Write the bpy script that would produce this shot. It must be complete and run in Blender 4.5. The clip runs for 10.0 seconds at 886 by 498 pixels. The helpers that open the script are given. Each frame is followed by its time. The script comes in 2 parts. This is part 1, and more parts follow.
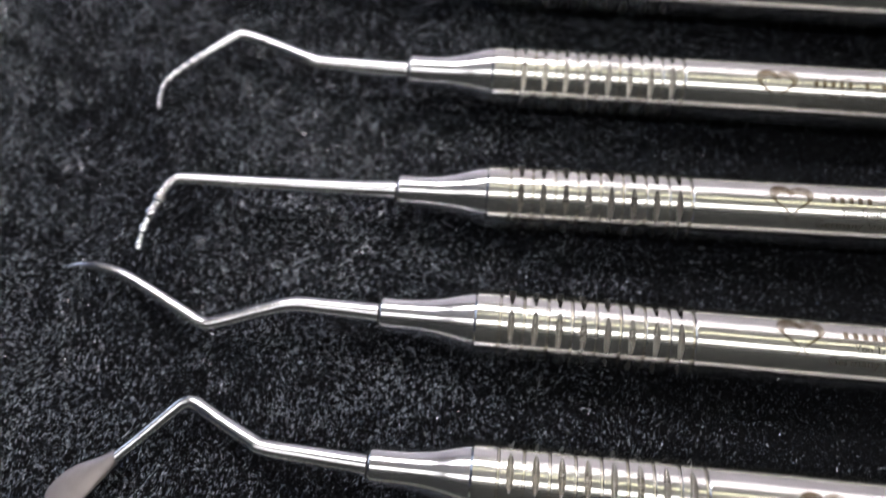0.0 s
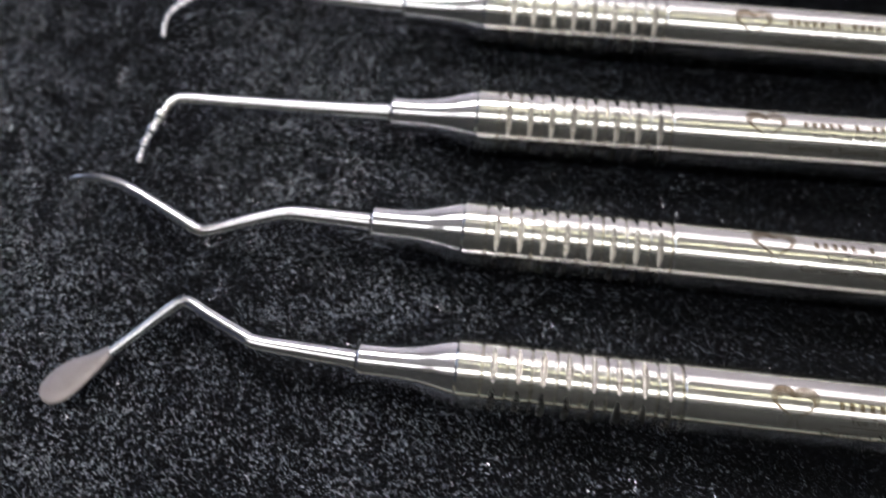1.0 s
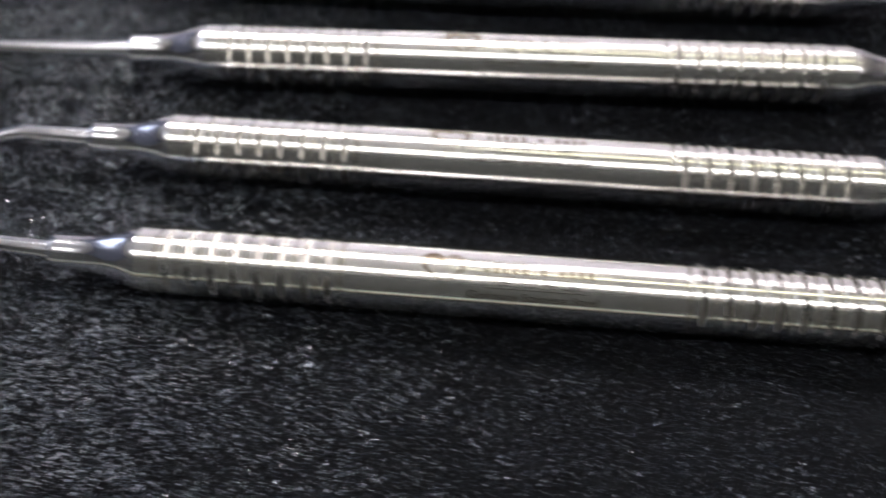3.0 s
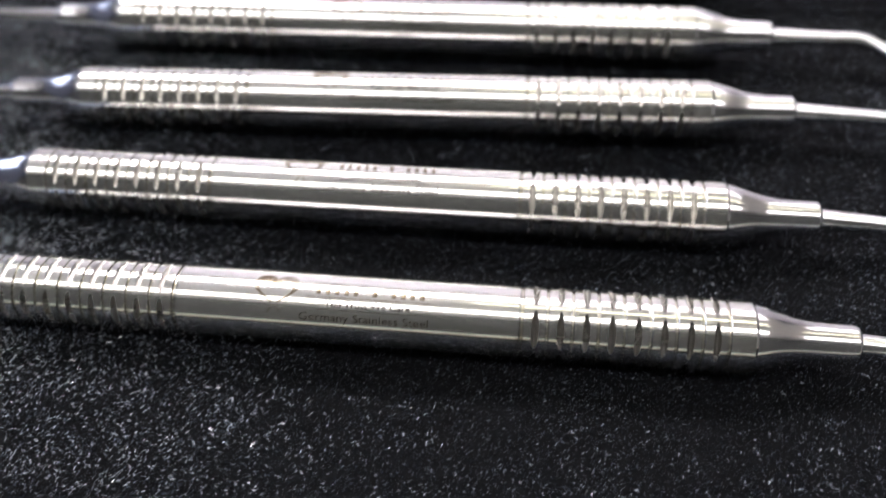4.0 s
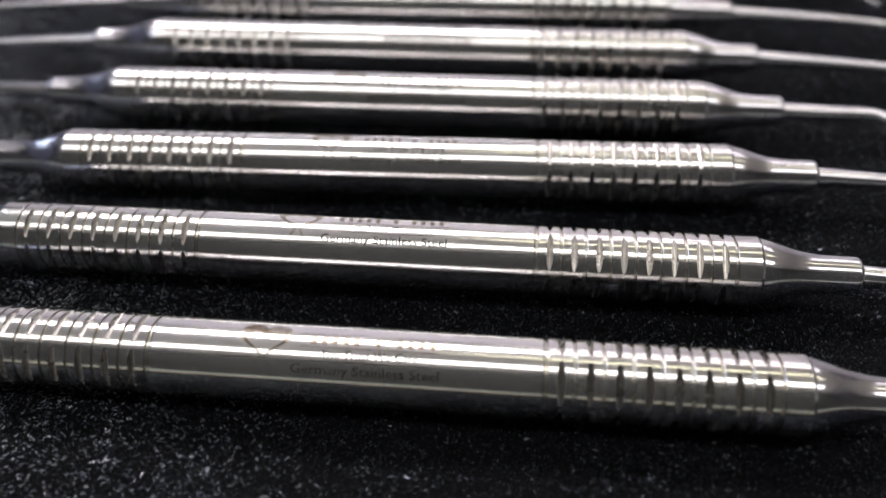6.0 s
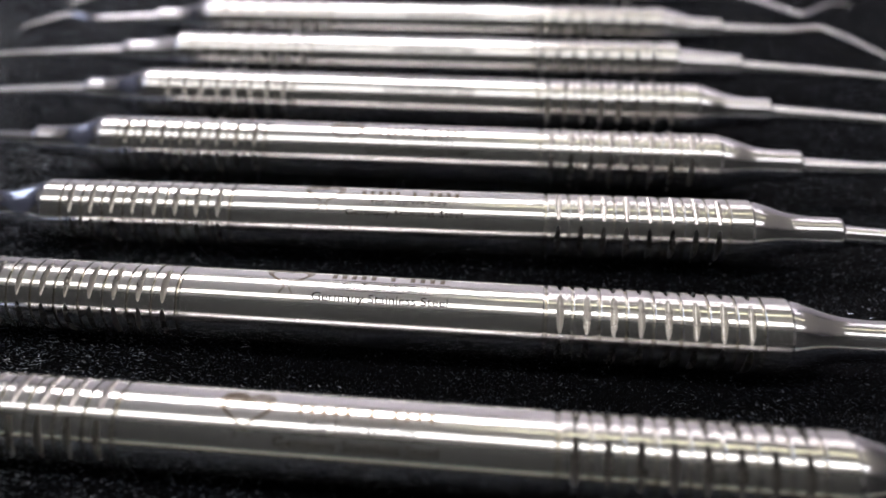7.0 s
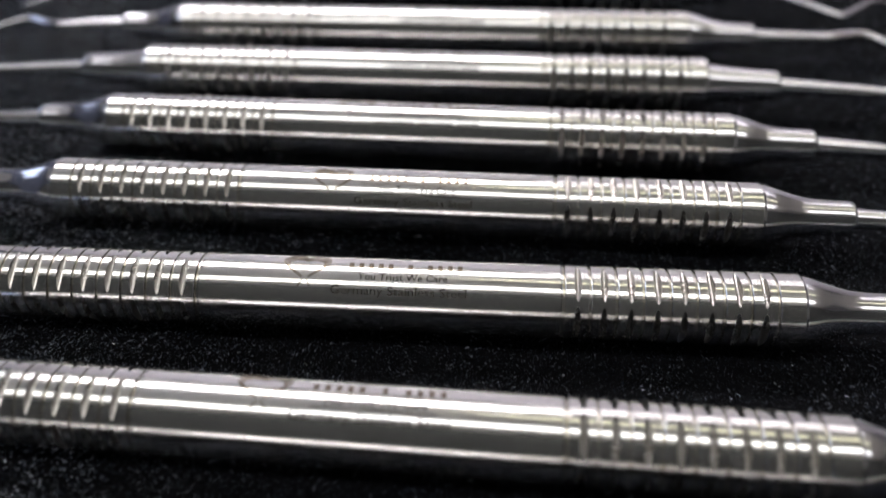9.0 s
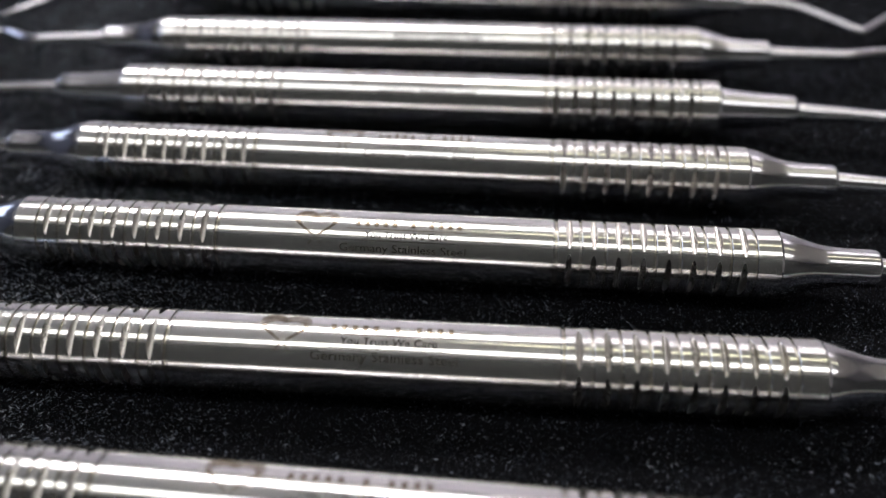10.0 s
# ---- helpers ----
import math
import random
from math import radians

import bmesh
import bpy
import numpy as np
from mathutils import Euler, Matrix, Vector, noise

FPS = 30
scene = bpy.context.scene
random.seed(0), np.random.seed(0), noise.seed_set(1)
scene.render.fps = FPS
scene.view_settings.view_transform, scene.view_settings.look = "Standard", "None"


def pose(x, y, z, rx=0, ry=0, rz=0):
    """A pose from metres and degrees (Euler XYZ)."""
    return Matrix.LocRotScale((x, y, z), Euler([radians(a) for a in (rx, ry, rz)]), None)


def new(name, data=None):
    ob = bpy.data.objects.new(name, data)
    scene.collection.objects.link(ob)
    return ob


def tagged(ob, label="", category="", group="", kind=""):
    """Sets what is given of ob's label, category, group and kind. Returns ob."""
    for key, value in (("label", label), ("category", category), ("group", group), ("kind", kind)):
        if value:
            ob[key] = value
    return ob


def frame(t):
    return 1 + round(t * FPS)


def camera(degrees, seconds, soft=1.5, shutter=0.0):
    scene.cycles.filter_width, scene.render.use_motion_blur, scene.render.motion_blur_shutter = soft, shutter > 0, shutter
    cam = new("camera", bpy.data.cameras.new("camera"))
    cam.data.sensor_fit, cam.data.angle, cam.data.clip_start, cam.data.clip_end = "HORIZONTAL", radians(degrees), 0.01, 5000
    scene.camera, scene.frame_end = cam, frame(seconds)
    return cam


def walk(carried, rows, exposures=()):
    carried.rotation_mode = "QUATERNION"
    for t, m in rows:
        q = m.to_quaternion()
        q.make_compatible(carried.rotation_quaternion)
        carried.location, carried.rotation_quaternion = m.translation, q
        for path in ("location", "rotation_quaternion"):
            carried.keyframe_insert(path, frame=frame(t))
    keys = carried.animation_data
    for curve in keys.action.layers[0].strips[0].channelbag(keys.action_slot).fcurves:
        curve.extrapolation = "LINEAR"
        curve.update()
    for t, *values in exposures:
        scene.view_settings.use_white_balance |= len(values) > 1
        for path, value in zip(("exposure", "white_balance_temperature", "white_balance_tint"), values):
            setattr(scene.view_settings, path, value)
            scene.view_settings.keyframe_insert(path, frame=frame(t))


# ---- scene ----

MM = 0.001

# ---------------------------------------------------------------- camera and walk
cam = camera(59.06, 10.0, soft=1.3, shutter=0.75)
cam.data.dof.use_dof = True
cam.data.dof.focus_distance = 0.091
cam.data.dof.aperture_fstop = 13.0

# seconds; place in millimetres; yaw, pitch, roll
PATH = [
    (0.0, -47.21, -10.71, 99.65, 5.72, -67.47, 1.38),
    (0.5, -48.47, -17.81, 99.08, 5.87, -66.87, 0.81),
    (1.0, -45.72, -26.78, 96.84, 6.49, -64.97, 0.10),
    (1.5, -37.40, -32.21, 95.89, 5.95, -64.01, 0.22),
    (2.0, -28.16, -36.71, 94.69, 5.36, -63.28, 0.71),
    (2.5, -16.52, -42.80, 92.27, 5.91, -61.42, 1.39),
    (3.0, -1.61, -47.48, 90.05, 5.75, -58.51, 1.51),
    (3.2, 4.97, -49.40, 87.57, 5.63, -57.22, 1.57),
    (4.3, 21.32, -51.41, 84.24, 6.32, -50.43, 2.35),
    (4.5, 20.25, -51.63, 84.94, 5.83, -49.24, 1.96),
    (5.0, 17.55, -54.24, 80.19, 5.62, -44.66, 1.14),
    (5.2, 16.85, -55.11, 77.26, 5.50, -43.91, 1.02),
    (6.3, 16.52, -53.88, 67.97, 5.56, -39.41, 0.96),
    (6.5, 16.39, -52.45, 67.80, 5.62, -38.57, 0.82),
    (7.0, 15.92, -49.05, 64.45, 5.84, -36.42, 0.66),
    (7.5, 14.06, -44.14, 62.02, 5.67, -36.88, 0.61),
    (8.05, 14.75, -36.50, 62.39, 5.77, -38.39, 0.53),
    (8.5, 14.34, -31.58, 66.01, 5.61, -38.54, 0.58),
    (9.0, 13.86, -28.57, 67.28, 5.68, -39.70, 0.90),
    (9.5, 14.38, -20.27, 69.61, 5.91, -40.68, 0.94),
    (10.0, 14.30, -17.49, 68.94, 6.01, -40.99, 0.99),
]
walk(cam, [(t, pose(x * MM, y * MM, z * MM, 90 + p, r, w)) for t, x, y, z, w, p, r in PATH],
     exposures=[(0.0, 0.78, 6420, 10), (1.5, 0.90, 6420, 10), (2.5, 1.18, 6430, 10), (3.2, 1.40, 6430, 11), (4.5, 1.62, 6450, 12),
                (5.0, 1.32, 6440, 14), (6.5, 0.72, 6420, 14), (8.0, 0.62, 6360, 12), (10.0, 0.64, 6320, 11)])

# ---------------------------------------------------------------- world and large lights
world = bpy.data.worlds.new("world")
scene.world = world
world.use_nodes = True
world.node_tree.nodes["Background"].inputs["Color"].default_value = (0.8, 0.9, 1.0, 1)
world.node_tree.nodes["Background"].inputs["Strength"].default_value = 0.05

LAMP_POWER = 9.0
# ceiling lights: y of the fitting, its ends along x, its width, its share of the power, its tint
CEILING_Z = 1.90
LAMPS = [(-0.46, (-1.35, 1.70), 0.32, 0.34, (1.0, 0.99, 0.95)), (1.26, (-1.35, 0.05), 0.48, 1.35, (1.0, 0.96, 0.97)),
         (1.40, (0.15, 1.75), 0.08, 0.50, (1.0, 0.93, 0.96)), (1.80, (0.15, 1.75), 0.08, 0.50, (1.0, 0.93, 0.96)),
         (2.24, (0.15, 1.75), 0.09, 0.50, (1.0, 0.93, 0.96)), (0.45, (-0.05, 1.70), 0.06, 0.42, (1.0, 0.97, 0.66))]


# ---------------------------------------------------------------- materials
def material(name):
    m = bpy.data.materials.new(name)
    m.use_nodes = True
    nt = m.node_tree
    return m, nt, nt.nodes["Principled BSDF"]


def noise_node(nt, scale, detail=4.0, rough=0.55, stretch=(1, 1, 1)):
    tc = nt.nodes.new("ShaderNodeTexCoord")
    mp = nt.nodes.new("ShaderNodeMapping")
    mp.inputs["Scale"].default_value = stretch
    nz = nt.nodes.new("ShaderNodeTexNoise")
    nz.inputs["Scale"].default_value = scale
    nz.inputs["Detail"].default_value = detail
    nz.inputs["Roughness"].default_value = rough
    nt.links.new(tc.outputs["Object"], mp.inputs["Vector"])
    nt.links.new(mp.outputs["Vector"], nz.inputs["Vector"])
    return nz


def ramp(nt, source, lo, hi, a=0.3, b=0.7):
    r = nt.nodes.new("ShaderNodeMapRange")
    r.inputs["From Min"].default_value, r.inputs["From Max"].default_value = a, b
    r.inputs["To Min"].default_value, r.inputs["To Max"].default_value = lo, hi
    nt.links.new(source, r.inputs["Value"])
    return r.outputs["Result"]


def mix_colour(nt, fac, c1, c2):
    m = nt.nodes.new("ShaderNodeMix")
    m.data_type = "RGBA"
    m.inputs["A"].default_value, m.inputs["B"].default_value = (*c1, 1), (*c2, 1)
    nt.links.new(fac, m.inputs["Factor"])
    return m.outputs["Result"]


def bump(nt, bsdf, height, strength, distance):
    b = nt.nodes.new("ShaderNodeBump")
    b.inputs["Strength"].default_value, b.inputs["Distance"].default_value = strength, distance
    nt.links.new(height, b.inputs["Height"])
    nt.links.new(b.outputs["Normal"], bsdf.inputs["Normal"])
    return b


def steel(name, colour, tint, rough_lo, rough_hi, lines=0.25, haze=0.0, haze_rough=0.34, pits=0.0):
    """Turned stainless steel: fine rings round the axis (x), cloudy polish, a hazy share from fine scratches."""
    m, nt, p = material(name)
    cloud = noise_node(nt, 120, 8, 0.7)
    rings = noise_node(nt, 1.0, 3, 0.6, (9000, 250, 250))
    height = rings.outputs["Fac"]
    if pits:
        grain = noise_node(nt, 5200, 3, 0.6)
        add = nt.nodes.new("ShaderNodeMath")
        add.operation = "MULTIPLY_ADD"
        nt.links.new(grain.outputs["Fac"], add.inputs[0])
        add.inputs[1].default_value = pits
        nt.links.new(height, add.inputs[2])
        height = add.outputs[0]
    colours = mix_colour(nt, ramp(nt, cloud.outputs["Fac"], 0, 1), colour, tint)
    nt.links.new(colours, p.inputs["Base Color"])
    p.inputs["Metallic"].default_value = 1.0
    nt.links.new(ramp(nt, cloud.outputs["Fac"], rough_lo, rough_hi), p.inputs["Roughness"])
    b = bump(nt, p, height, lines, 0.00002)
    if haze:
        q = nt.nodes.new("ShaderNodeBsdfPrincipled")
        q.inputs["Metallic"].default_value = 1.0
        q.inputs["Roughness"].default_value = haze_rough
        nt.links.new(colours, q.inputs["Base Color"])
        nt.links.new(b.outputs["Normal"], q.inputs["Normal"])
        mix = nt.nodes.new("ShaderNodeMixShader")
        scuff = noise_node(nt, 700, 5, 0.65, (0.5, 2.5, 2.5))
        nt.links.new(ramp(nt, scuff.outputs["Fac"], haze * 0.6, haze * 1.4), mix.inputs["Fac"])
        nt.links.new(p.outputs[0], mix.inputs[1])
        nt.links.new(q.outputs[0], mix.inputs[2])
        nt.links.new(mix.outputs[0], nt.nodes["Material Output"].inputs["Surface"])
    return m


STEEL = steel("brushed_steel", (0.66, 0.65, 0.63), (0.58, 0.57, 0.555), 0.075, 0.13, 0.30, 0.20, 0.27)
BLADE = steel("matt_blade_steel", (0.36, 0.315, 0.31), (0.28, 0.245, 0.245), 0.36, 0.50, 0.5)
POLISHED = steel("polished_steel", (0.66, 0.65, 0.66), (0.54, 0.53, 0.56), 0.06, 0.13, 0.10, 0.18, 0.24)
GROUND = steel("ground_steel", (0.54, 0.52, 0.49), (0.38, 0.36, 0.34), 0.20, 0.34, 0.7, pits=1.2)


def plain(name, c1, c2, rough, scale, metal=0.0, bump_by=0.0, dist=0.001):
    m, nt, p = material(name)
    nz = noise_node(nt, scale, 6, 0.6)
    nt.links.new(mix_colour(nt, ramp(nt, nz.outputs["Fac"], 0, 1), c1, c2), p.inputs["Base Color"])
    p.inputs["Roughness"].default_value = rough
    p.inputs["Metallic"].default_value = metal
    if bump_by:
        bump(nt, p, nz.outputs["Fac"], bump_by, dist)
    return m


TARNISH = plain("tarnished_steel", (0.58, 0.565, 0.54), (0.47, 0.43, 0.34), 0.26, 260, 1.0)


def worn_mark():
    """Brown laser marking, rubbed away to bare steel in places."""
    m, nt, p = material("laser_mark")
    wear = noise_node(nt, 420, 5, 0.65)
    nt.links.new(mix_colour(nt, ramp(nt, wear.outputs["Fac"], 0, 1, 0.40, 0.62), (0.17, 0.135, 0.095), (0.44, 0.415, 0.37)), p.inputs["Base Color"])
    p.inputs["Metallic"].default_value = 1.0
    p.inputs["Roughness"].default_value = 0.27
    return m


MARK = worn_mark()
INK = plain("dark_laser_mark", (0.025, 0.02, 0.016), (0.045, 0.037, 0.028), 0.6, 1200, 0.0)
INK.node_tree.nodes["Principled BSDF"].inputs["Specular IOR Level"].default_value = 0.12
GAP = plain("dark_joint", (0.03, 0.03, 0.03), (0.06, 0.055, 0.05), 0.4, 900, 0.8)
WALL = plain("wall_paint", (0.80, 0.77, 0.82), (0.76, 0.73, 0.79), 0.8, 3, 0, 0.1)
WALL_GREY = plain("grey_wall_paint", (0.34, 0.33, 0.34), (0.30, 0.29, 0.30), 0.8, 3, 0, 0.1)
WALL_BLUE = plain("dusky_blue_wall_paint", (0.11, 0.125, 0.175), (0.095, 0.11, 0.155), 0.8, 3, 0, 0.1)
REFLECTED_DARK = plain("dark_reflection_standin", (0.055, 0.057, 0.052), (0.045, 0.047, 0.043), 0.8, 3, 0, 0.1)
DADO = plain("beige_dado", (0.60, 0.55, 0.42), (0.55, 0.50, 0.38), 0.6, 3, 0, 0.1)
RAIL = plain("pale_green_rail", (0.52, 0.66, 0.58), (0.48, 0.62, 0.54), 0.6, 3, 0, 0.1)
CEILING = plain("ceiling_paint", (0.82, 0.80, 0.72), (0.79, 0.77, 0.69), 0.9, 4, 0, 0.1)
FLOOR = plain("floor_vinyl", (0.55, 0.54, 0.52), (0.48, 0.47, 0.45), 0.5, 6, 0, 0.1)
WOOD = plain("table_wood", (0.16, 0.10, 0.06), (0.10, 0.06, 0.035), 0.45, 20, 0, 0.2)
HOUSING = plain("white_enamel", (0.75, 0.75, 0.75), (0.70, 0.70, 0.70), 0.4, 8)


def velvet(name, c1, c2, rough, sheen, spec):
    m, nt, p = material(name)
    nz = noise_node(nt, 900, 4, 0.6)
    nt.links.new(mix_colour(nt, ramp(nt, nz.outputs["Fac"], 0, 1), c1, c2), p.inputs["Base Color"])
    p.inputs["Roughness"].default_value = rough
    p.inputs["Specular IOR Level"].default_value = spec
    p.inputs["Sheen Weight"].default_value = sheen
    p.inputs["Sheen Roughness"].default_value = 0.4
    bump(nt, p, nz.outputs["Fac"], 0.6, 0.0003)
    return m


VELVET = velvet("black_velvet", (0.003, 0.003, 0.0035), (0.006, 0.006, 0.007), 0.9, 0.0, 0.05)


def pile_material():
    """Dyed black fibres: most are dull, a few are glossy and glint."""
    m, nt, p = material("black_velvet_pile")
    geo = nt.nodes.new("ShaderNodeNewGeometry")
    rand = geo.outputs["Random Per Island"]
    nt.links.new(mix_colour(nt, ramp(nt, rand, 0, 1, 0.4, 1.0), (0.0030, 0.0040, 0.0062), (0.016, 0.021, 0.033)), p.inputs["Base Color"])
    nt.links.new(ramp(nt, rand, 0.42, 0.13, 0.25, 0.95), p.inputs["Roughness"])
    nt.links.new(ramp(nt, rand, 0.06, 0.45, 0.45, 0.85), p.inputs["Specular IOR Level"])
    p.inputs["Specular Tint"].default_value = (0.80, 0.91, 1.0, 1)
    p.inputs["IOR"].default_value = 1.9
    p.inputs["Sheen Weight"].default_value = 0.20
    p.inputs["Sheen Roughness"].default_value = 0.35
    p.inputs["Sheen Tint"].default_value = (0.56, 0.70, 1.0, 1)
    return m


PILE = pile_material()


def glint_fibre_material():
    """Pale fibres among the dull pile: their light colour paints in the velvet's glints."""
    m, nt, p = material("painted_glint_fibre")
    geo = nt.nodes.new("ShaderNodeNewGeometry")
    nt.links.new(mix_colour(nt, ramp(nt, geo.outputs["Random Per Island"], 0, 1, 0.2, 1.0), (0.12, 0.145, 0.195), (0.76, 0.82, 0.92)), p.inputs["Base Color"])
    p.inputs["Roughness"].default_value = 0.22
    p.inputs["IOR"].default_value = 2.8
    return m


GLINT_FIBRE = glint_fibre_material()


def lamp_material(power, tint):
    m, nt, p = material("light_diffuser")
    p.inputs["Base Color"].default_value = (0.9, 0.9, 0.9, 1)
    p.inputs["Emission Color"].default_value = (*tint, 1)
    p.inputs["Emission Strength"].default_value = power
    return m


# ---------------------------------------------------------------- building helpers
def part(name, bm, mat, parent=None, label="", smooth=False, sharp=None):
    me = bpy.data.meshes.new(name)
    bm.to_mesh(me)
    bm.free()
    return part_mesh(name, me, mat, parent, label, smooth, sharp)


def part_mesh(name, me, mat, parent=None, label="", smooth=False, sharp=None):
    if not me.materials:
        me.materials.append(mat)
    if smooth:
        me.shade_smooth()
        if sharp:
            me.set_sharp_from_angle(angle=radians(sharp))
    ob = new(name, me)
    if parent:
        ob.parent = parent
    if label:
        ob["label"] = label
    return ob


def box(x0, y0, z0, x1, y1, z1, bevel=0.0):
    bm = bmesh.new()
    bmesh.ops.create_cube(bm, size=1, matrix=Matrix.LocRotScale(
        ((x0 + x1) / 2, (y0 + y1) / 2, (z0 + z1) / 2), None, (x1 - x0, y1 - y0, z1 - z0)))
    if bevel:
        bmesh.ops.bevel(bm, geom=bm.edges[:], offset=bevel, segments=2, affect="EDGES", profile=0.5)
    return bm


def grid_mesh(name, rows, wrap=True, cap=True):
    """A mesh from rows of points (each row of equal length), joined round and along."""
    n = len(rows[0])
    verts = [p for row in rows for p in row]
    faces = []
    for i in range(len(rows) - 1):
        for j in range(n if wrap else n - 1):
            k = (j + 1) % n
            faces.append((i * n + j, i * n + k, (i + 1) * n + k, (i + 1) * n + j))
    if cap:
        faces.append(tuple(reversed(range(n))))
        faces.append(tuple(range((len(rows) - 1) * n, len(rows) * n)))
    me = bpy.data.meshes.new(name)
    me.from_pydata(verts, [], faces)
    me.update()
    fix = bmesh.new()
    fix.from_mesh(me)
    bmesh.ops.recalc_face_normals(fix, faces=fix.faces[:])
    fix.to_mesh(me)
    fix.free()
    return me


def lathe(name, profile, sides=64, cap=True):
    """Turned round the x axis; profile in millimetres: (along, radius)."""
    rows = []
    for s, r in profile:
        rows.append([(s * MM, r * MM * math.sin(2 * math.pi * k / sides), r * MM * math.cos(2 * math.pi * k / sides))
                     for k in range(sides)])
    return grid_mesh(name, rows, True, cap)


# ---------------------------------------------------------------- setting
def structure(name, bm, mat, label):
    return tagged(part(name, bm, mat), label, name.split("_")[0], kind="structure")


X0, X1, Y0, Y1, Z0 = -2.05, 2.8, -1.10, 2.6, -0.75
structure("floor", box(X0, Y0, Z0 - 0.1, X1, Y1, Z0), FLOOR, "pale grey vinyl floor of a plain room")
structure("ceiling", box(X0 - 0.1, Y0 - 0.1, CEILING_Z, X1 + 0.1, Y1 + 0.1, CEILING_Z + 0.1), CEILING, "cream painted ceiling of a plain room")
structure("wall_north", box(X0, Y1, Z0, X1, Y1 + 0.1, CEILING_Z), WALL, "pale lavender painted plain wall")
WY0, WY1, WZ0, WZ1 = 0.20, 1.60, 0.50, 1.25
wall_w = tagged(new("wall_west"), "dusky blue painted wall with a window opening", "wall", kind="structure")
for y0, y1, z0, z1 in ((Y0 - 0.1, WY0, Z0, CEILING_Z), (WY1, Y1 + 0.1, Z0, CEILING_Z), (WY0, WY1, Z0, WZ0), (WY0, WY1, WZ1, CEILING_Z)):
    part("wall_section", box(X0 - 0.1, y0, z0, X0, y1, z1), WALL_BLUE, wall_w)
window = tagged(new("window_1"), "white framed window letting in cool daylight", "window", kind="structure")
for y0, y1, z0, z1 in ((WY0, WY0 + 0.05, WZ0, WZ1), (WY1 - 0.05, WY1, WZ0, WZ1), (WY0 + 0.05, WY1 - 0.05, WZ0, WZ0 + 0.05), (WY0 + 0.05, WY1 - 0.05, WZ1 - 0.05, WZ1)):
    part("window_frame", box(X0 - 0.08, y0, z0, X0 - 0.03, y1, z1, 0.004), HOUSING, window)
tagged(part("backdrop", box(X0 - 0.30, WY0 - 0.6, WZ0 - 0.6, X0 - 0.28, WY1 + 0.6, WZ1 + 0.6), lamp_material(1.5, (0.58, 0.71, 1.0))),
       "pale blue sky outside the window", "backdrop", kind="structure")
structure("wall_east", box(X1, Y0 - 0.1, Z0, X1 + 0.1, Y1 + 0.1, CEILING_Z), WALL_GREY, "mid grey painted plain wall")
# added unseen dark wall: gives the handles the dark band a phone would reflect
structure("wall_south", box(X0, Y0 - 0.1, 0.11, X1, Y0, CEILING_Z), REFLECTED_DARK, "unseen dark wall standing in for the phone reflected in the handles")
structure("dado", box(X0, Y0 - 0.1, Z0, X1, Y0 + 0.01, 0.06), DADO, "beige painted lower wall")
structure("trim", box(X0, Y0 - 0.1, 0.06, X1, Y0 + 0.014, 0.11, 0.003), RAIL, "pale green painted dado rail")


def ceiling_light(y, ends, width, share, tint):
    root = tagged(new("ceiling_light"), "long white light fitting fixed to the ceiling, lit" if width > 0.2 else "narrow white strip light fixed to the ceiling, lit", "lamp", "ceiling lights")
    root.location = (0, y, CEILING_Z)
    part("housing", box(ends[0] - 0.03, -width / 2 - 0.02, -0.05, ends[1] + 0.03, width / 2 + 0.02, 0, 0.006), HOUSING, root)
    part("diffuser", box(ends[0], -width / 2, -0.064, ends[1], width / 2, -0.052), lamp_material(LAMP_POWER * share, tint), root,
         "glowing white diffuser")
    return root


for row in LAMPS:
    ceiling_light(*row)

# ---------------------------------------------------------------- table and cloth
table = tagged(new("table"), "dark wooden table under the black velvet cloth", "table")
table.location = (0, 0.15, Z0)
part("tabletop", box(-0.6, -0.4, 0.715, 0.6, 0.4, 0.7465, 0.004), WOOD, table)
for tx in (-0.55, 0.55):
    for ty in (-0.35, 0.35):
        part("leg", box(tx - 0.025, ty - 0.025, 0, tx + 0.025, ty + 0.025, 0.715, 0.003), WOOD, table)


def cloth_height(x, y):
    """Slight unevenness of the cloth, in metres, never above its nominal top."""
    return 0.00025 * (noise.noise(Vector((x * 45, y * 45, 3.1))) - 0.9)


def velvet_cloth():
    n_x, n_y = 140, 110
    w, d = 0.9, 0.62
    rows = []
    for j in range(n_y + 1):
        y = -0.22 + d * j / n_y
        rows.append([(x, y, cloth_height(x, y) - 0.0006) for x in (-w / 2 + w * i / n_x for i in range(n_x + 1))])
    me = grid_mesh("velvet_cloth", rows, False, False)
    if me.polygons[0].normal.z < 0:
        me.flip_normals()
    ob = tagged(part_mesh("velvet_cloth", me, VELVET, smooth=True), "black velvet cloth with a glinting pile, spread on the table", "cloth")
    sol = ob.modifiers.new("thickness", "SOLIDIFY")
    sol.thickness, sol.offset = 0.0022, -1
    return ob


cloth = velvet_cloth()


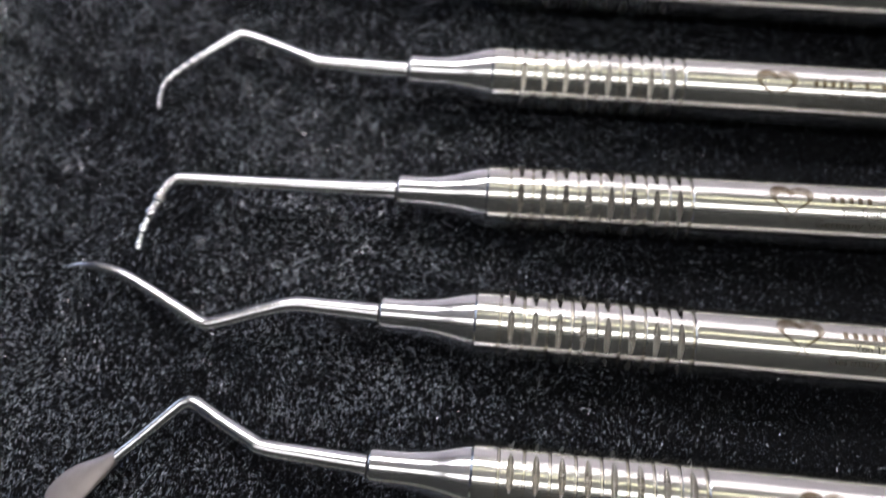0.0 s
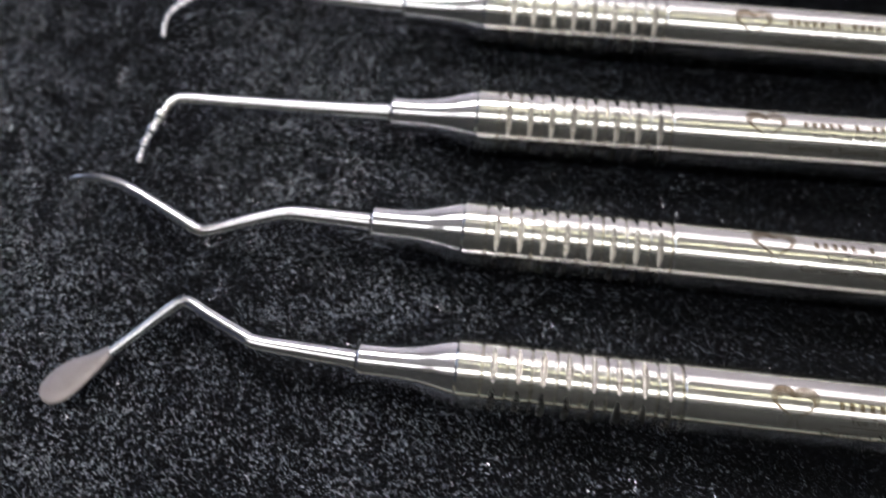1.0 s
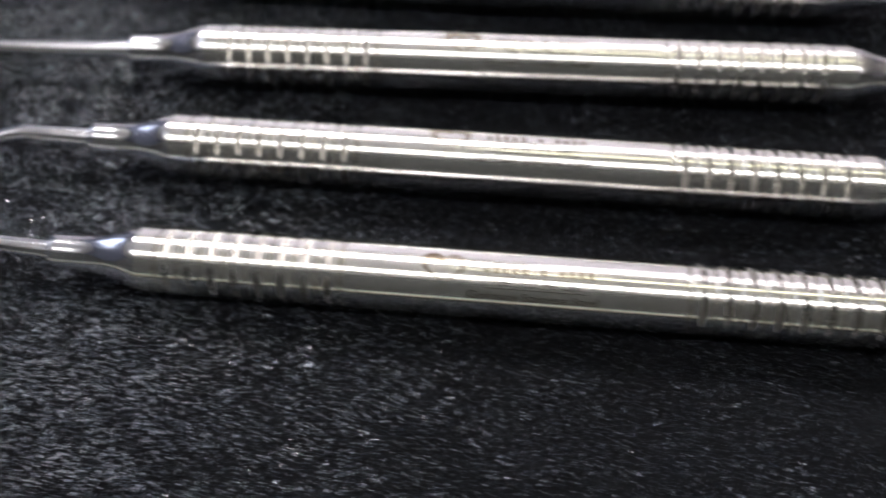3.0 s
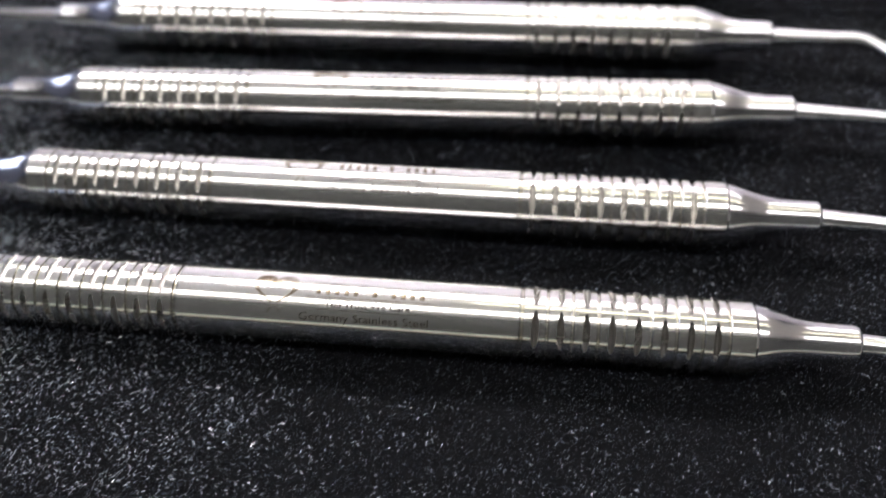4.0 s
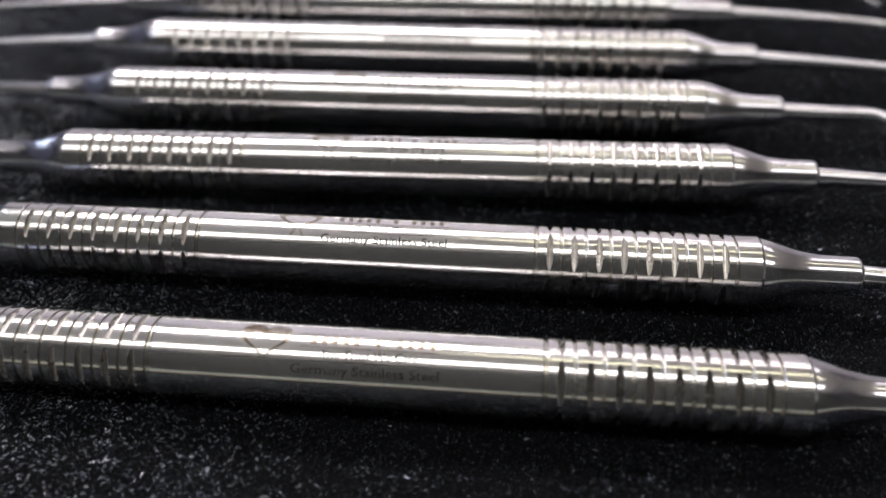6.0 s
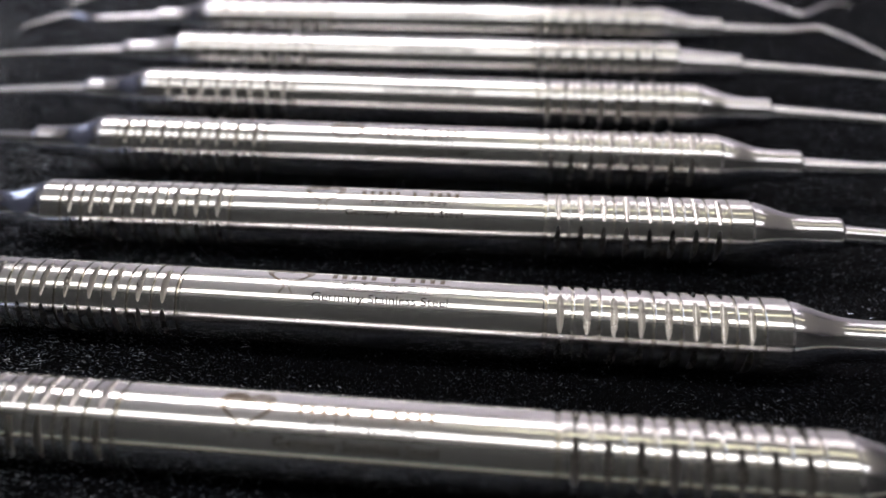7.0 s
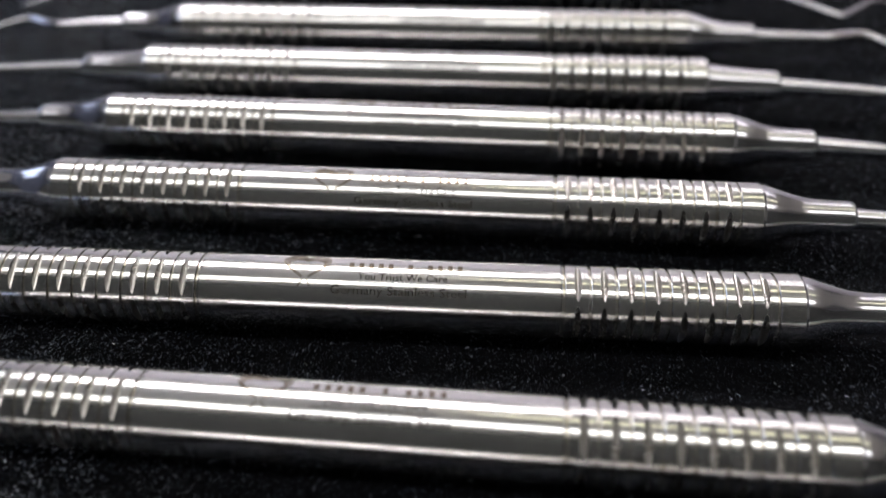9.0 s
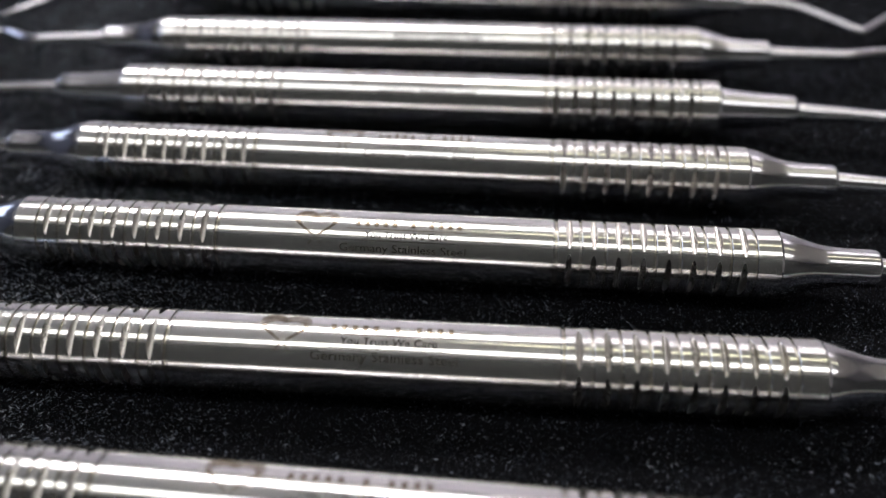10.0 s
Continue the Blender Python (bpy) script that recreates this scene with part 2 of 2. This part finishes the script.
def pile(parent, count, x0, x1, y0, y1):
    """Short leaning fibres of the velvet, one narrow bent blade each."""
    rng = np.random.default_rng(7)
    x = rng.uniform(x0, x1, count)
    y = rng.uniform(y0, y1, count)
    # the nap is brushed in patches: lean direction and steepness wander
    swirl = np.sin(x * 60 + 1.7 * np.sin(y * 47)) + np.sin(y * 71 + 1.3 * np.sin(x * 83 + 1.0))
    tuft = np.sin(x * 900 + 2.2 * np.sin(y * 730)) * np.sin(y * 850 + 2.0 * np.sin(x * 640))
    az = -1.9 + 0.4 * swirl + rng.normal(0, 0.9, count)
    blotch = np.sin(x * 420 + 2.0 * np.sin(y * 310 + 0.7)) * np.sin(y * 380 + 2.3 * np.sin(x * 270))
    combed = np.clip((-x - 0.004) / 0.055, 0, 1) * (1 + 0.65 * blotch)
    el = np.radians(np.clip(40 - 24 * combed + 6 * swirl + 18 * tuft + rng.normal(0, 26, count), 4, 85))
    ln = rng.uniform(0.17, 0.52, count) * MM
    wd = rng.uniform(0.013, 0.038, count) * MM
    # pale fibres painting in glints, denser to the left for its brighter sheen
    painted_glint = rng.random(count) < 0.115 + 0.300 * combed
    wd[painted_glint] = rng.uniform(0.018, 0.040, int(painted_glint.sum())) * MM
    tw = rng.uniform(0, np.pi, count)
    dirv = np.stack([np.cos(az) * np.cos(el), np.sin(az) * np.cos(el), np.sin(el)], 1)
    side = np.stack([-np.sin(az), np.cos(az), np.zeros(count)], 1)
    up = np.cross(dirv, side)
    wv = side * np.cos(tw)[:, None] + up * np.sin(tw)[:, None]
    base = np.stack([x, y, np.full(count, -0.00050)], 1)
    tip = base + dirv * ln[:, None]
    tip[:, 2] = np.minimum(tip[:, 2], -0.00002)
    a, b = base - wv * wd[:, None], base + wv * wd[:, None]
    c, d = tip + wv * (wd * 0.6)[:, None], tip - wv * (wd * 0.6)[:, None]
    verts = np.stack([a, b, c, d], 1).reshape(-1, 3)
    me = bpy.data.meshes.new("nap")
    me.vertices.add(count * 4)
    me.vertices.foreach_set("co", verts.astype(np.float32).ravel())
    me.loops.add(count * 4)
    me.loops.foreach_set("vertex_index", np.arange(count * 4, dtype=np.int32))
    me.polygons.add(count)
    me.polygons.foreach_set("loop_start", np.arange(0, count * 4, 4, dtype=np.int32))
    me.materials.append(PILE)
    me.materials.append(GLINT_FIBRE)
    me.polygons.foreach_set("material_index", painted_glint.astype(np.int32))
    me.update(calc_edges=True)
    ob = part_mesh("nap", me, PILE, parent)
    ob["kind"] = "stuff"
    return ob


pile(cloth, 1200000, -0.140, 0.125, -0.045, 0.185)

# ---------------------------------------------------------------- instruments
R = 4.33          # handle radius, millimetres
GRIP_IN, GRIP_OUT = 20.7, 47.5
COLLAR_END = 59.40
RING_FIRST, RING_LAST, CELLS = 44.3, 20.95, 8
NOTCHES = 5


def grip_mesh():
    """Ringed grip with five ground notches between each pair of rings; it lies along -x, from the tube to the collar."""
    pitch = (RING_FIRST - RING_LAST) / CELLS
    depth, half = 0.150 * R, 0.42
    rows = []          # along, kind of row, radius, notch offset or None

    def ring(s):
        for ds, r in ((-0.21, R), (-0.16, R - 0.05), (-0.12, R - 0.25), (0.12, R - 0.25), (0.16, R - 0.05), (0.21, R)):
            rows.append((s + ds, r, None))

    rows.append((-GRIP_OUT, R - 0.30, None))
    rows.append((-GRIP_OUT + 0.06, R - 0.16, None))
    rows.append((-GRIP_OUT + 0.35, R, None))
    for c in range(CELLS + 1):
        s = -RING_FIRST + pitch * c
        ring(s)
        if c < CELLS:
            mid = s + 0.47 * pitch
            for k in range(11):
                o = -math.cos(math.pi * k / 10)
                rows.append((mid + half * o, R, o))
    rows.append((-GRIP_IN, R, None))
    inside, outside = 8, 8
    sector = 2 * math.pi / NOTCHES
    out = []
    for s, r, o in rows:
        cut = R - depth * (1 - o * o) if o is not None else None
        beta = max(math.acos(min(1, cut / R)) if cut else 0, math.radians(3))
        pts = []
        for n in range(NOTCHES):
            centre = n * sector
            angles = [centre - beta + 2 * beta * k / inside for k in range(inside)]
            angles += [centre + beta + (sector - 2 * beta) * k / outside for k in range(outside)]
            for i, a in enumerate(angles):
                rad = r
                if cut and i <= inside:
                    rad = min(r, cut / max(math.cos(a - centre), 0.2))
                pts.append((s * MM, -rad * MM * math.sin(a), rad * MM * math.cos(a)))
        out.append(pts)
    me = grid_mesh("grip", out, True, True)
    me.materials.append(STEEL)
    me.materials.append(GROUND)
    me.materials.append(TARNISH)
    # true round shading on the lands, flat shading in rings and notches
    co = np.empty(len(me.vertices) * 3, np.float32)
    me.vertices.foreach_get("co", co)
    co = co.reshape(-1, 3)
    rad = np.hypot(co[:, 1], co[:, 2])
    me.shade_smooth()
    normals = []
    for f in me.polygons:
        vs = list(f.vertices)
        land = all(abs(rad[v] - R * MM) < 1e-7 for v in vs)
        if not land and len(vs) == 4 and max(rad[v] for v in vs) - min(rad[v] for v in vs) > 1e-7:
            if any(abs(rad[v] - R * MM) > 1e-7 for v in vs) and len({round(float(rad[v]) * 1e7) for v in vs}) > 2:
                f.material_index = 1
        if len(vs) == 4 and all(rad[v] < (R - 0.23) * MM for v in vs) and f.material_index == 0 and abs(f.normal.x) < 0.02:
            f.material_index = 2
        for v in vs:
            if land or (len(vs) == 4 and f.material_index != 1 and abs(f.normal.x) < 0.02):
                n = Vector((0, co[v][1], co[v][2])).normalized()
            else:
                n = f.normal.copy()
            normals.append(n)
    me.normals_split_custom_set(normals)
    return me


GRIP_ME = grip_mesh()
TUBE_ME = lathe("handle_tube", [(-20.72, R - 0.12), (-20.60, R - 0.02), (-20.50, R), (-20.3, R)] + [(-20.0 + 4.0 * k, R) for k in range(11)] + [(20.3, R), (20.50, R), (20.60, R - 0.02), (20.72, R - 0.12)], 96)
COLLAR_ME = lathe("collar", [(-47.45, 4.14), (-48.03, 4.08), (-49.09, 3.82), (-50.35, 3.45), (-51.62, 3.05), (-52.89, 2.74), (-54.36, 2.52),
                             (-56.05, 2.42), (-58.16, 2.40), (-58.96, 2.40), (-59.24, 2.34), (-59.38, 2.20), (-59.40, 1.3)], 72)
STEP_COLLAR_ME = lathe("collar", [(-47.45, 3.45), (-48.24, 3.35), (-49.61, 3.15), (-51.73, 2.9), (-54.36, 2.7), (-57.00, 2.58), (-58.90, 2.52),
                                  (-59.22, 2.42), (-59.38, 2.20), (-59.40, 1.3)], 72)
JOINT_ME = lathe("joint_ring", [(-59.22, 1.62), (-59.64, 1.62), (-59.70, 1.2)], 40)


def spline(points, n):
    """Catmull-Rom through rows of numbers, n steps to a span."""
    pts = [Vector(p) for p in points]
    pts = [pts[0] * 2 - pts[1]] + pts + [pts[-1] * 2 - pts[-2]]
    out = []
    for i in range(1, len(pts) - 2):
        p0, p1, p2, p3 = pts[i - 1:i + 3]
        for k in range(n):
            t = k / n
            out.append(0.5 * ((2 * p1) + (p2 - p0) * t + (2 * p0 - 5 * p1 + 4 * p2 - p3) * t * t + (3 * p1 - p0 - 3 * p2 + p3) * t ** 3))
    out.append(pts[-2])
    return out


def shank_mesh(name, points, bands=None, sides=20, n=10):
    """A bent tapering rod. Points: x, y, z, half width, half thickness, in millimetres; bands: how many
    ring grooves the last part has, and the length over which they lie."""
    centre = spline([p[:3] for p in points], n)
    size = spline([(p[3], p[4], 0) for p in points], n)
    if bands:
        fine_c, fine_s = [], []
        for i in range(len(centre) - 1):
            for k in range(3):
                fine_c.append(centre[i].lerp(centre[i + 1], k / 3))
                fine_s.append(size[i].lerp(size[i + 1], k / 3))
        centre, size = fine_c + [centre[-1]], fine_s + [size[-1]]
    from_end = [0.0] * len(centre)
    for i in range(len(centre) - 2, -1, -1):
        from_end[i] = from_end[i + 1] + (centre[i + 1] - centre[i]).length
    rows = []
    for i, c in enumerate(centre):
        tangent = (centre[min(i + 1, len(centre) - 1)] - centre[max(i - 1, 0)]).normalized()
        across = tangent.cross(Vector((0, 0, 1))).normalized()
        upward = across.cross(tangent).normalized()
        w, h = max(size[i].x, 0.05), max(size[i].y, 0.05)
        if bands and from_end[i] < bands[1]:
            turn = bands[0] * from_end[i] / bands[1]
            k = 1.0 + 0.17 * math.tanh(2.2 * math.sin(2 * math.pi * turn)) + 0.05 * math.sin(2.1 * turn)
            w, h = w * k, h * k
        rows.append([tuple((c + across * w * math.cos(2 * math.pi * j / sides) + upward * h * math.sin(2 * math.pi * j / sides)) * MM)
                     for j in range(sides)])
    return grid_mesh(name, rows, True, True)


# ---- engraving, laid round the handle
def wrapped(bm, lift=0.012, cuts=()):
    """Lays a flat drawing (millimetres, y up) round the top of the handle."""
    for y in cuts:
        bmesh.ops.bisect_plane(bm, geom=bm.verts[:] + bm.edges[:] + bm.faces[:], plane_co=(0, y, 0), plane_no=(0, 1, 0))
    rad = R + lift
    for v in bm.verts:
        a = -v.co.y / R
        v.co = Vector((v.co.x * MM, -rad * MM * math.sin(a), rad * MM * math.cos(a)))
    return bm


def words_bm(text, x0, x1, y, height):
    cu = bpy.data.curves.new("words", "FONT")
    cu.body, cu.size, cu.resolution_u = text, 1.0, 3
    ob = bpy.data.objects.new("words", cu)
    scene.collection.objects.link(ob)
    me = bpy.data.meshes.new_from_object(ob.evaluated_get(bpy.context.evaluated_depsgraph_get()))
    bpy.data.objects.remove(ob)
    bm = bmesh.new()
    bm.from_mesh(me)
    bpy.data.meshes.remove(me)
    lo, hi = min(v.co.x for v in bm.verts), max(v.co.x for v in bm.verts)
    for v in bm.verts:
        v.co = Vector((x0 + (v.co.x - lo) / (hi - lo) * (x1 - x0), y + v.co.y / 0.7 * height, 0))
    bmesh.ops.triangulate(bm, faces=bm.faces[:])
    return bm


def stroke(bm, pts, widths):
    """A flat ribbon along points."""
    left, right = [], []
    for i, p in enumerate(pts):
        d = (Vector(pts[min(i + 1, len(pts) - 1)]) - Vector(pts[max(i - 1, 0)])).normalized()
        o = Vector((-d.y, d.x)) * widths[i] / 2
        left.append(bm.verts.new((p[0] + o.x, p[1] + o.y, 0)))
        right.append(bm.verts.new((p[0] - o.x, p[1] - o.y, 0)))
    for i in range(len(pts) - 1):
        bm.faces.new((left[i], left[i + 1], right[i + 1], right[i]))


def heart_bm(cx, cy, size):
    bm = bmesh.new()
    for sign in (-1, 1):
        pts, wid = [], []
        for k in range(27):
            t = math.pi * (0.05 + 0.77 * k / 26)
            x, y = 16 * math.sin(t) ** 3, 13 * math.cos(t) - 5 * math.cos(2 * t) - 2 * math.cos(3 * t) - math.cos(4 * t)
            pts.append((cx + sign * x / 34 * size, cy + y / 40 * size))
            wid.append(size * (0.06 + 0.22 * math.sin(math.pi * min(1, k / 19)) ** 1.2))
        stroke(bm, pts, wid)
        leg = [(cx + sign * size * (0.035 + 0.024 * k), cy - size * (0.36 + 0.040 * k)) for k in range(6)]
        stroke(bm, leg, [0.045 * size] * 6)
    return bm


def flat_mesh(name, bm):
    me = bpy.data.meshes.new(name)
    wrapped(bm, cuts=[k * 0.3 for k in range(-10, 11)]).to_mesh(me)
    bm.free()
    return me


def bar_bm(width, height, y):
    """A plain bar in place of one letter of the maker's name."""
    bm = bmesh.new()
    stroke(bm, [(0, y), (0, y + height / 2), (0, y + height)], [width] * 3)
    return bm


def rule_bm(x0, x1, y):
    bm = bmesh.new()
    stroke(bm, [(x0, y), ((x0 + x1) / 2, y), (x1, y)], [0.07] * 3)
    return bm


HEART_ME = flat_mesh("heart_mark", heart_bm(-8.4, 1.05, 5.0))
SLOGAN_ME = flat_mesh("lettering", words_bm("You Trust We Care", -2.3, 7.9, -0.62, 0.85))
STEEL_WORDS_ME = flat_mesh("lettering", words_bm("Germany Stainless Steel", -5.3, 10.1, -2.35, 0.98))
RULE_ME = flat_mesh("rule", rule_bm(-3.4, 8.8, -0.98))
UPPER_RULE_ME = flat_mesh("rule", rule_bm(-4.6, 10.2, 0.52))
BAR_ME = flat_mesh("letter_bar", bar_bm(0.56, 0.95, 0.88))


def shank_of(root, points, bands, tip_label, blade=None):
    me = shank_mesh("shank", points, bands)
    shank = part_mesh("shank", me, POLISHED, root, tip_label, True, 50)
    if blade:
        part_mesh("blade", shank_mesh("blade", blade), BLADE, shank, "flat matt leaf-shaped blade", True, 50)
    return shank


def instrument(name, label, x, y, yaw, rolls, mark, left, right, collar_me=None):
    mark_phi, mark_x = mark
    root = tagged(new(name), label, "dental instrument", "instruments laid in a row")
    root.matrix_world = pose(x * MM, y * MM, 0, 0, 0, yaw)
    axis = (0, 0, R * MM)
    tube = part_mesh("handle_tube", TUBE_ME, STEEL, root, "smooth steel middle of the handle", True, 8)
    tube.location = axis
    for side, roll in zip((0, 1), rolls):
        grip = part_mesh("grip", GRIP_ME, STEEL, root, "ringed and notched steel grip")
        collar = part_mesh("collar", collar_me or COLLAR_ME, POLISHED, root, "polished tapering collar", True, 40)
        joint = part_mesh("joint_ring", JOINT_ME, GAP, root, "thin dark joint", True, 40)
        for ob in (grip, collar, joint):
            ob.location = axis
            ob.rotation_euler = (0, 0, math.pi * side)
        grip.rotation_euler.x = radians(-roll if side else roll)
    shank_of(root, *left)
    shank_of(root, *right)
    # engraving on the tube
    marks = [("heart_mark", HEART_ME, MARK, "brown engraved heart outline", 0),
             ("lettering", SLOGAN_ME, INK, "small dark engraved words", 0),
             ("rule", RULE_ME, INK, "thin engraved line", 0),
             ("rule", UPPER_RULE_ME, MARK, "thin engraved line", 0),
             ("lettering", STEEL_WORDS_ME, INK, "dark engraved words", 0)]
    marks += [("letter_bar", BAR_ME, MARK, "", -3.2 + 1.13 * k) for k in range(12) if k not in (5, 7)]
    for nm, me, mat, lab, along in marks:
        ob = part_mesh(nm, me, mat, tube, lab)
        ob.location = ((along + mark_x) * MM, 0, 0)
        ob.rotation_euler = (radians(mark_phi), 0, 0)
    return root


# working ends: x, y, z of the middle, half width, half thickness (millimetres from the handle's middle)
S0 = (59.4, 0.0, R, 1.45, 1.45)


def mirrored(points):
    return [(-p[0], *p[1:]) for p in points]


SPATULA = mirrored([S0, (66.6, 0.4, 4.3, 1.30, 1.30), (72.2, 0.8, 4.25, 1.15, 1.15), (74.0, 1.5, 4.1, 1.1, 1.1), (78.4, 3.6, 3.4, 1.0, 1.0),
                    (82.0, 5.45, 2.9, 0.95, 0.95), (83.5, 5.5, 2.7, 0.92, 0.92), (84.9, 4.4, 2.5, 0.88, 0.88), (88.1, 1.1, 2.1, 0.75, 0.75),
                    (91.0, -1.8, 1.8, 0.75, 0.62)])
LEAF = mirrored([(90.9, -1.5, 1.83, 0.78, 0.60), (92.7, -3.2, 1.6, 1.35, 0.45), (94.8, -4.9, 1.4, 2.05, 0.36), (96.5, -6.6, 1.2, 2.15, 0.30),
                    (97.8, -7.7, 1.1, 1.6, 0.25), (98.3, -8.1, 1.1, 0.7, 0.2)])
SICKLE = mirrored([S0, (66.4, 0.2, 4.3, 1.25, 1.25), (70.8, 0.2, 4.2, 1.15, 1.15), (75.0, -0.9, 3.8, 1.05, 1.05), (80.7, -2.8, 3.2, 0.98, 0.98),
                   (82.6, -2.9, 3.0, 0.95, 0.95), (84.7, -2.0, 2.95, 0.92, 0.92), (90.9, 1.1, 2.8, 0.85, 0.85), (95.0, 2.9, 2.6, 0.8, 0.8),
                   (98.5, 3.7, 2.4, 0.65, 0.6), (101.1, 3.9, 2.1, 0.42, 0.38), (103.1, 3.6, 1.8, 0.12, 0.12)])
HOOK_PROBE = mirrored([S0, (69.2, 0.0, 4.2, 1.15, 1.15), (81.4, 0.1, 4.1, 0.95, 0.95), (89.2, 0.2, 4.0, 0.85, 0.85), (90.9, -0.4, 3.95, 0.82, 0.82),
                       (91.8, -2.0, 3.9, 0.85, 0.85), (92.6, -4.4, 3.8, 0.9, 0.9), (93.6, -7.5, 3.4, 0.62, 0.62), (93.9, -10.4, 2.9, 0.48, 0.48)])
BENT_PROBE = mirrored([S0, (66.9, 0.3, 4.3, 1.25, 1.25), (72.5, 0.6, 4.25, 1.1, 1.1), (74.6, 1.2, 4.2, 1.05, 1.05), (80.1, 3.6, 3.7, 0.95, 0.95),
                       (84.6, 5.2, 3.4, 0.9, 0.9), (86.1, 5.1, 3.3, 0.88, 0.88), (89.2, 2.6, 3.2, 0.8, 0.8), (93.5, -1.2, 3.0, 0.65, 0.65),
                       (95.5, -3.6, 2.9, 0.55, 0.55), (95.9, -5.6, 2.7, 0.45, 0.45), (95.7, -7.9, 2.5, 0.35, 0.35)])
STRAIGHT = [S0, (67.3, -0.3, 4.2, 1.2, 1.2), (76.5, -0.9, 4.0, 1.0, 1.0), (84.7, -1.6, 3.7, 0.85, 0.85), (91.8, -3.2, 3.3, 0.7, 0.7),
            (96.9, -7.5, 2.8, 0.45, 0.45), (98.9, -10.5, 2.4, 0.2, 0.2)]
SLIM = [S0, (67.3, -0.3, 4.2, 1.2, 1.2), (76.5, -1.0, 4.0, 1.0, 1.0), (84.7, -1.8, 3.7, 0.8, 0.8), (91.8, -2.2, 3.4, 0.55, 0.55), (95.9, -2.0, 3.2, 0.2, 0.2)]
HOOKED = [S0, (67.6, -0.1, 4.3, 1.2, 1.2), (72.7, 0.1, 4.2, 1.1, 1.1), (75.3, -0.9, 4.0, 1.05, 1.05), (78.4, -4.2, 3.7, 0.95, 0.95),
          (82.4, -9.4, 3.2, 0.8, 0.8), (85.5, -12.0, 2.8, 0.55, 0.55), (88.1, -12.5, 2.4, 0.2, 0.2)]
ZIGZAG = [S0, (67.0, 0.2, 4.3, 1.2, 1.2), (73.0, 0.5, 4.2, 1.1, 1.1), (77.2, 1.9, 4.1, 1.0, 1.0), (80.4, 2.6, 3.9, 0.95, 0.95),
          (82.4, 1.2, 3.7, 0.9, 0.9), (86.0, -2.9, 3.2, 0.8, 0.8), (89.2, -6.6, 2.7, 0.6, 0.6), (91.5, -9.0, 2.2, 0.2, 0.2)]
LOW_ZIGZAG = mirrored([S0, (67.0, -0.3, 4.3, 1.2, 1.2), (73.0, -0.9, 4.2, 1.1, 1.1), (77.2, 0.9, 4.1, 1.0, 1.0), (80.0, 2.6, 3.9, 0.95, 0.95),
                       (82.4, 2.2, 3.7, 0.9, 0.9), (86.0, 0.4, 3.2, 0.8, 0.8), (89.2, -1.2, 2.7, 0.6, 0.6), (91.5, -2.4, 2.2, 0.2, 0.2)])
DIPPED = [S0, (65.0, 0.0, 4.3, 1.2, 1.2), (70.2, -1.4, 4.2, 1.1, 1.1), (75.5, -5.6, 3.8, 1.0, 1.0), (79.0, -8.6, 3.5, 0.95, 0.95),
          (80.4, -8.6, 3.4, 0.92, 0.92), (84.2, -4.4, 3.1, 0.85, 0.85), (88.9, 0.8, 2.8, 0.75, 0.75), (91.8, 1.8, 2.5, 0.4, 0.4), (93.8, 1.2, 2.2, 0.15, 0.15)]

P, B = None, (9, 9.0)
instrument("dental_spatula", "steel double-ended spatula with flat leaf blade, on black velvet", 0.0, 0.0, 0.0, (-4, 46), (23, 0.0),
           (SPATULA, P, "bent polished shank ending in a leaf blade", LEAF), (STRAIGHT, P, "polished steel shank"))
instrument("dental_scaler", "steel double-ended scaler with curved sickle tip, on black velvet", -1.05, 18.86, 0.06, (22, 33), (4, 0.0),
           (SICKLE, P, "bent polished shank with curved sickle tip"), (STRAIGHT, P, "polished steel shank"))
instrument("dental_probe", "steel double-ended probe with hooked banded tip, on black velvet", -0.98, 37.88, 1.45, (29, 14), (17, 0.0),
           (HOOK_PROBE, (4, 9.6), "straight polished shank with hooked banded tip"), (STRAIGHT, P, "polished steel shank"))
instrument("dental_probe", "steel double-ended probe with twice-bent banded tip, on black velvet", -1.66, 56.49, 0.60, (28, 9), (30, 0.0),
           (BENT_PROBE, (8, 12.0), "twice-bent polished shank with banded tip"), (HOOKED, P, "polished shank bent near its end"))
instrument("dental_explorer", "steel double-ended explorer with slender straight shanks, on black velvet", -2.05, 74.65, 0.22, (37, 70), (14, 0.0),
           (mirrored(SLIM), P, "slender polished shank"), (STRAIGHT, P, "slender polished shank"))
instrument("dental_explorer", "steel double-ended explorer with long straight shanks, on black velvet", -3.05, 92.60, 0.69, (8, 58), (15, 0.0),
           (mirrored(STRAIGHT), P, "slender polished shank"), (STRAIGHT, P, "slender polished shank"), STEP_COLLAR_ME)
instrument("dental_scaler", "steel double-ended scaler with zigzag bent shanks, on black velvet", -3.45, 111.14, 0.99, (22, 65), (14, 0.0),
           (LOW_ZIGZAG, P, "zigzag polished shank"), (ZIGZAG, P, "zigzag polished shank"))
instrument("dental_scaler", "steel double-ended scaler with dipping angled shank, on black velvet", -4.33, 133.90, -0.38, (40, 30), (14, 0.0),
           (mirrored(HOOKED), P, "polished shank bent near its end"), (DIPPED, P, "dipping polished shank"))
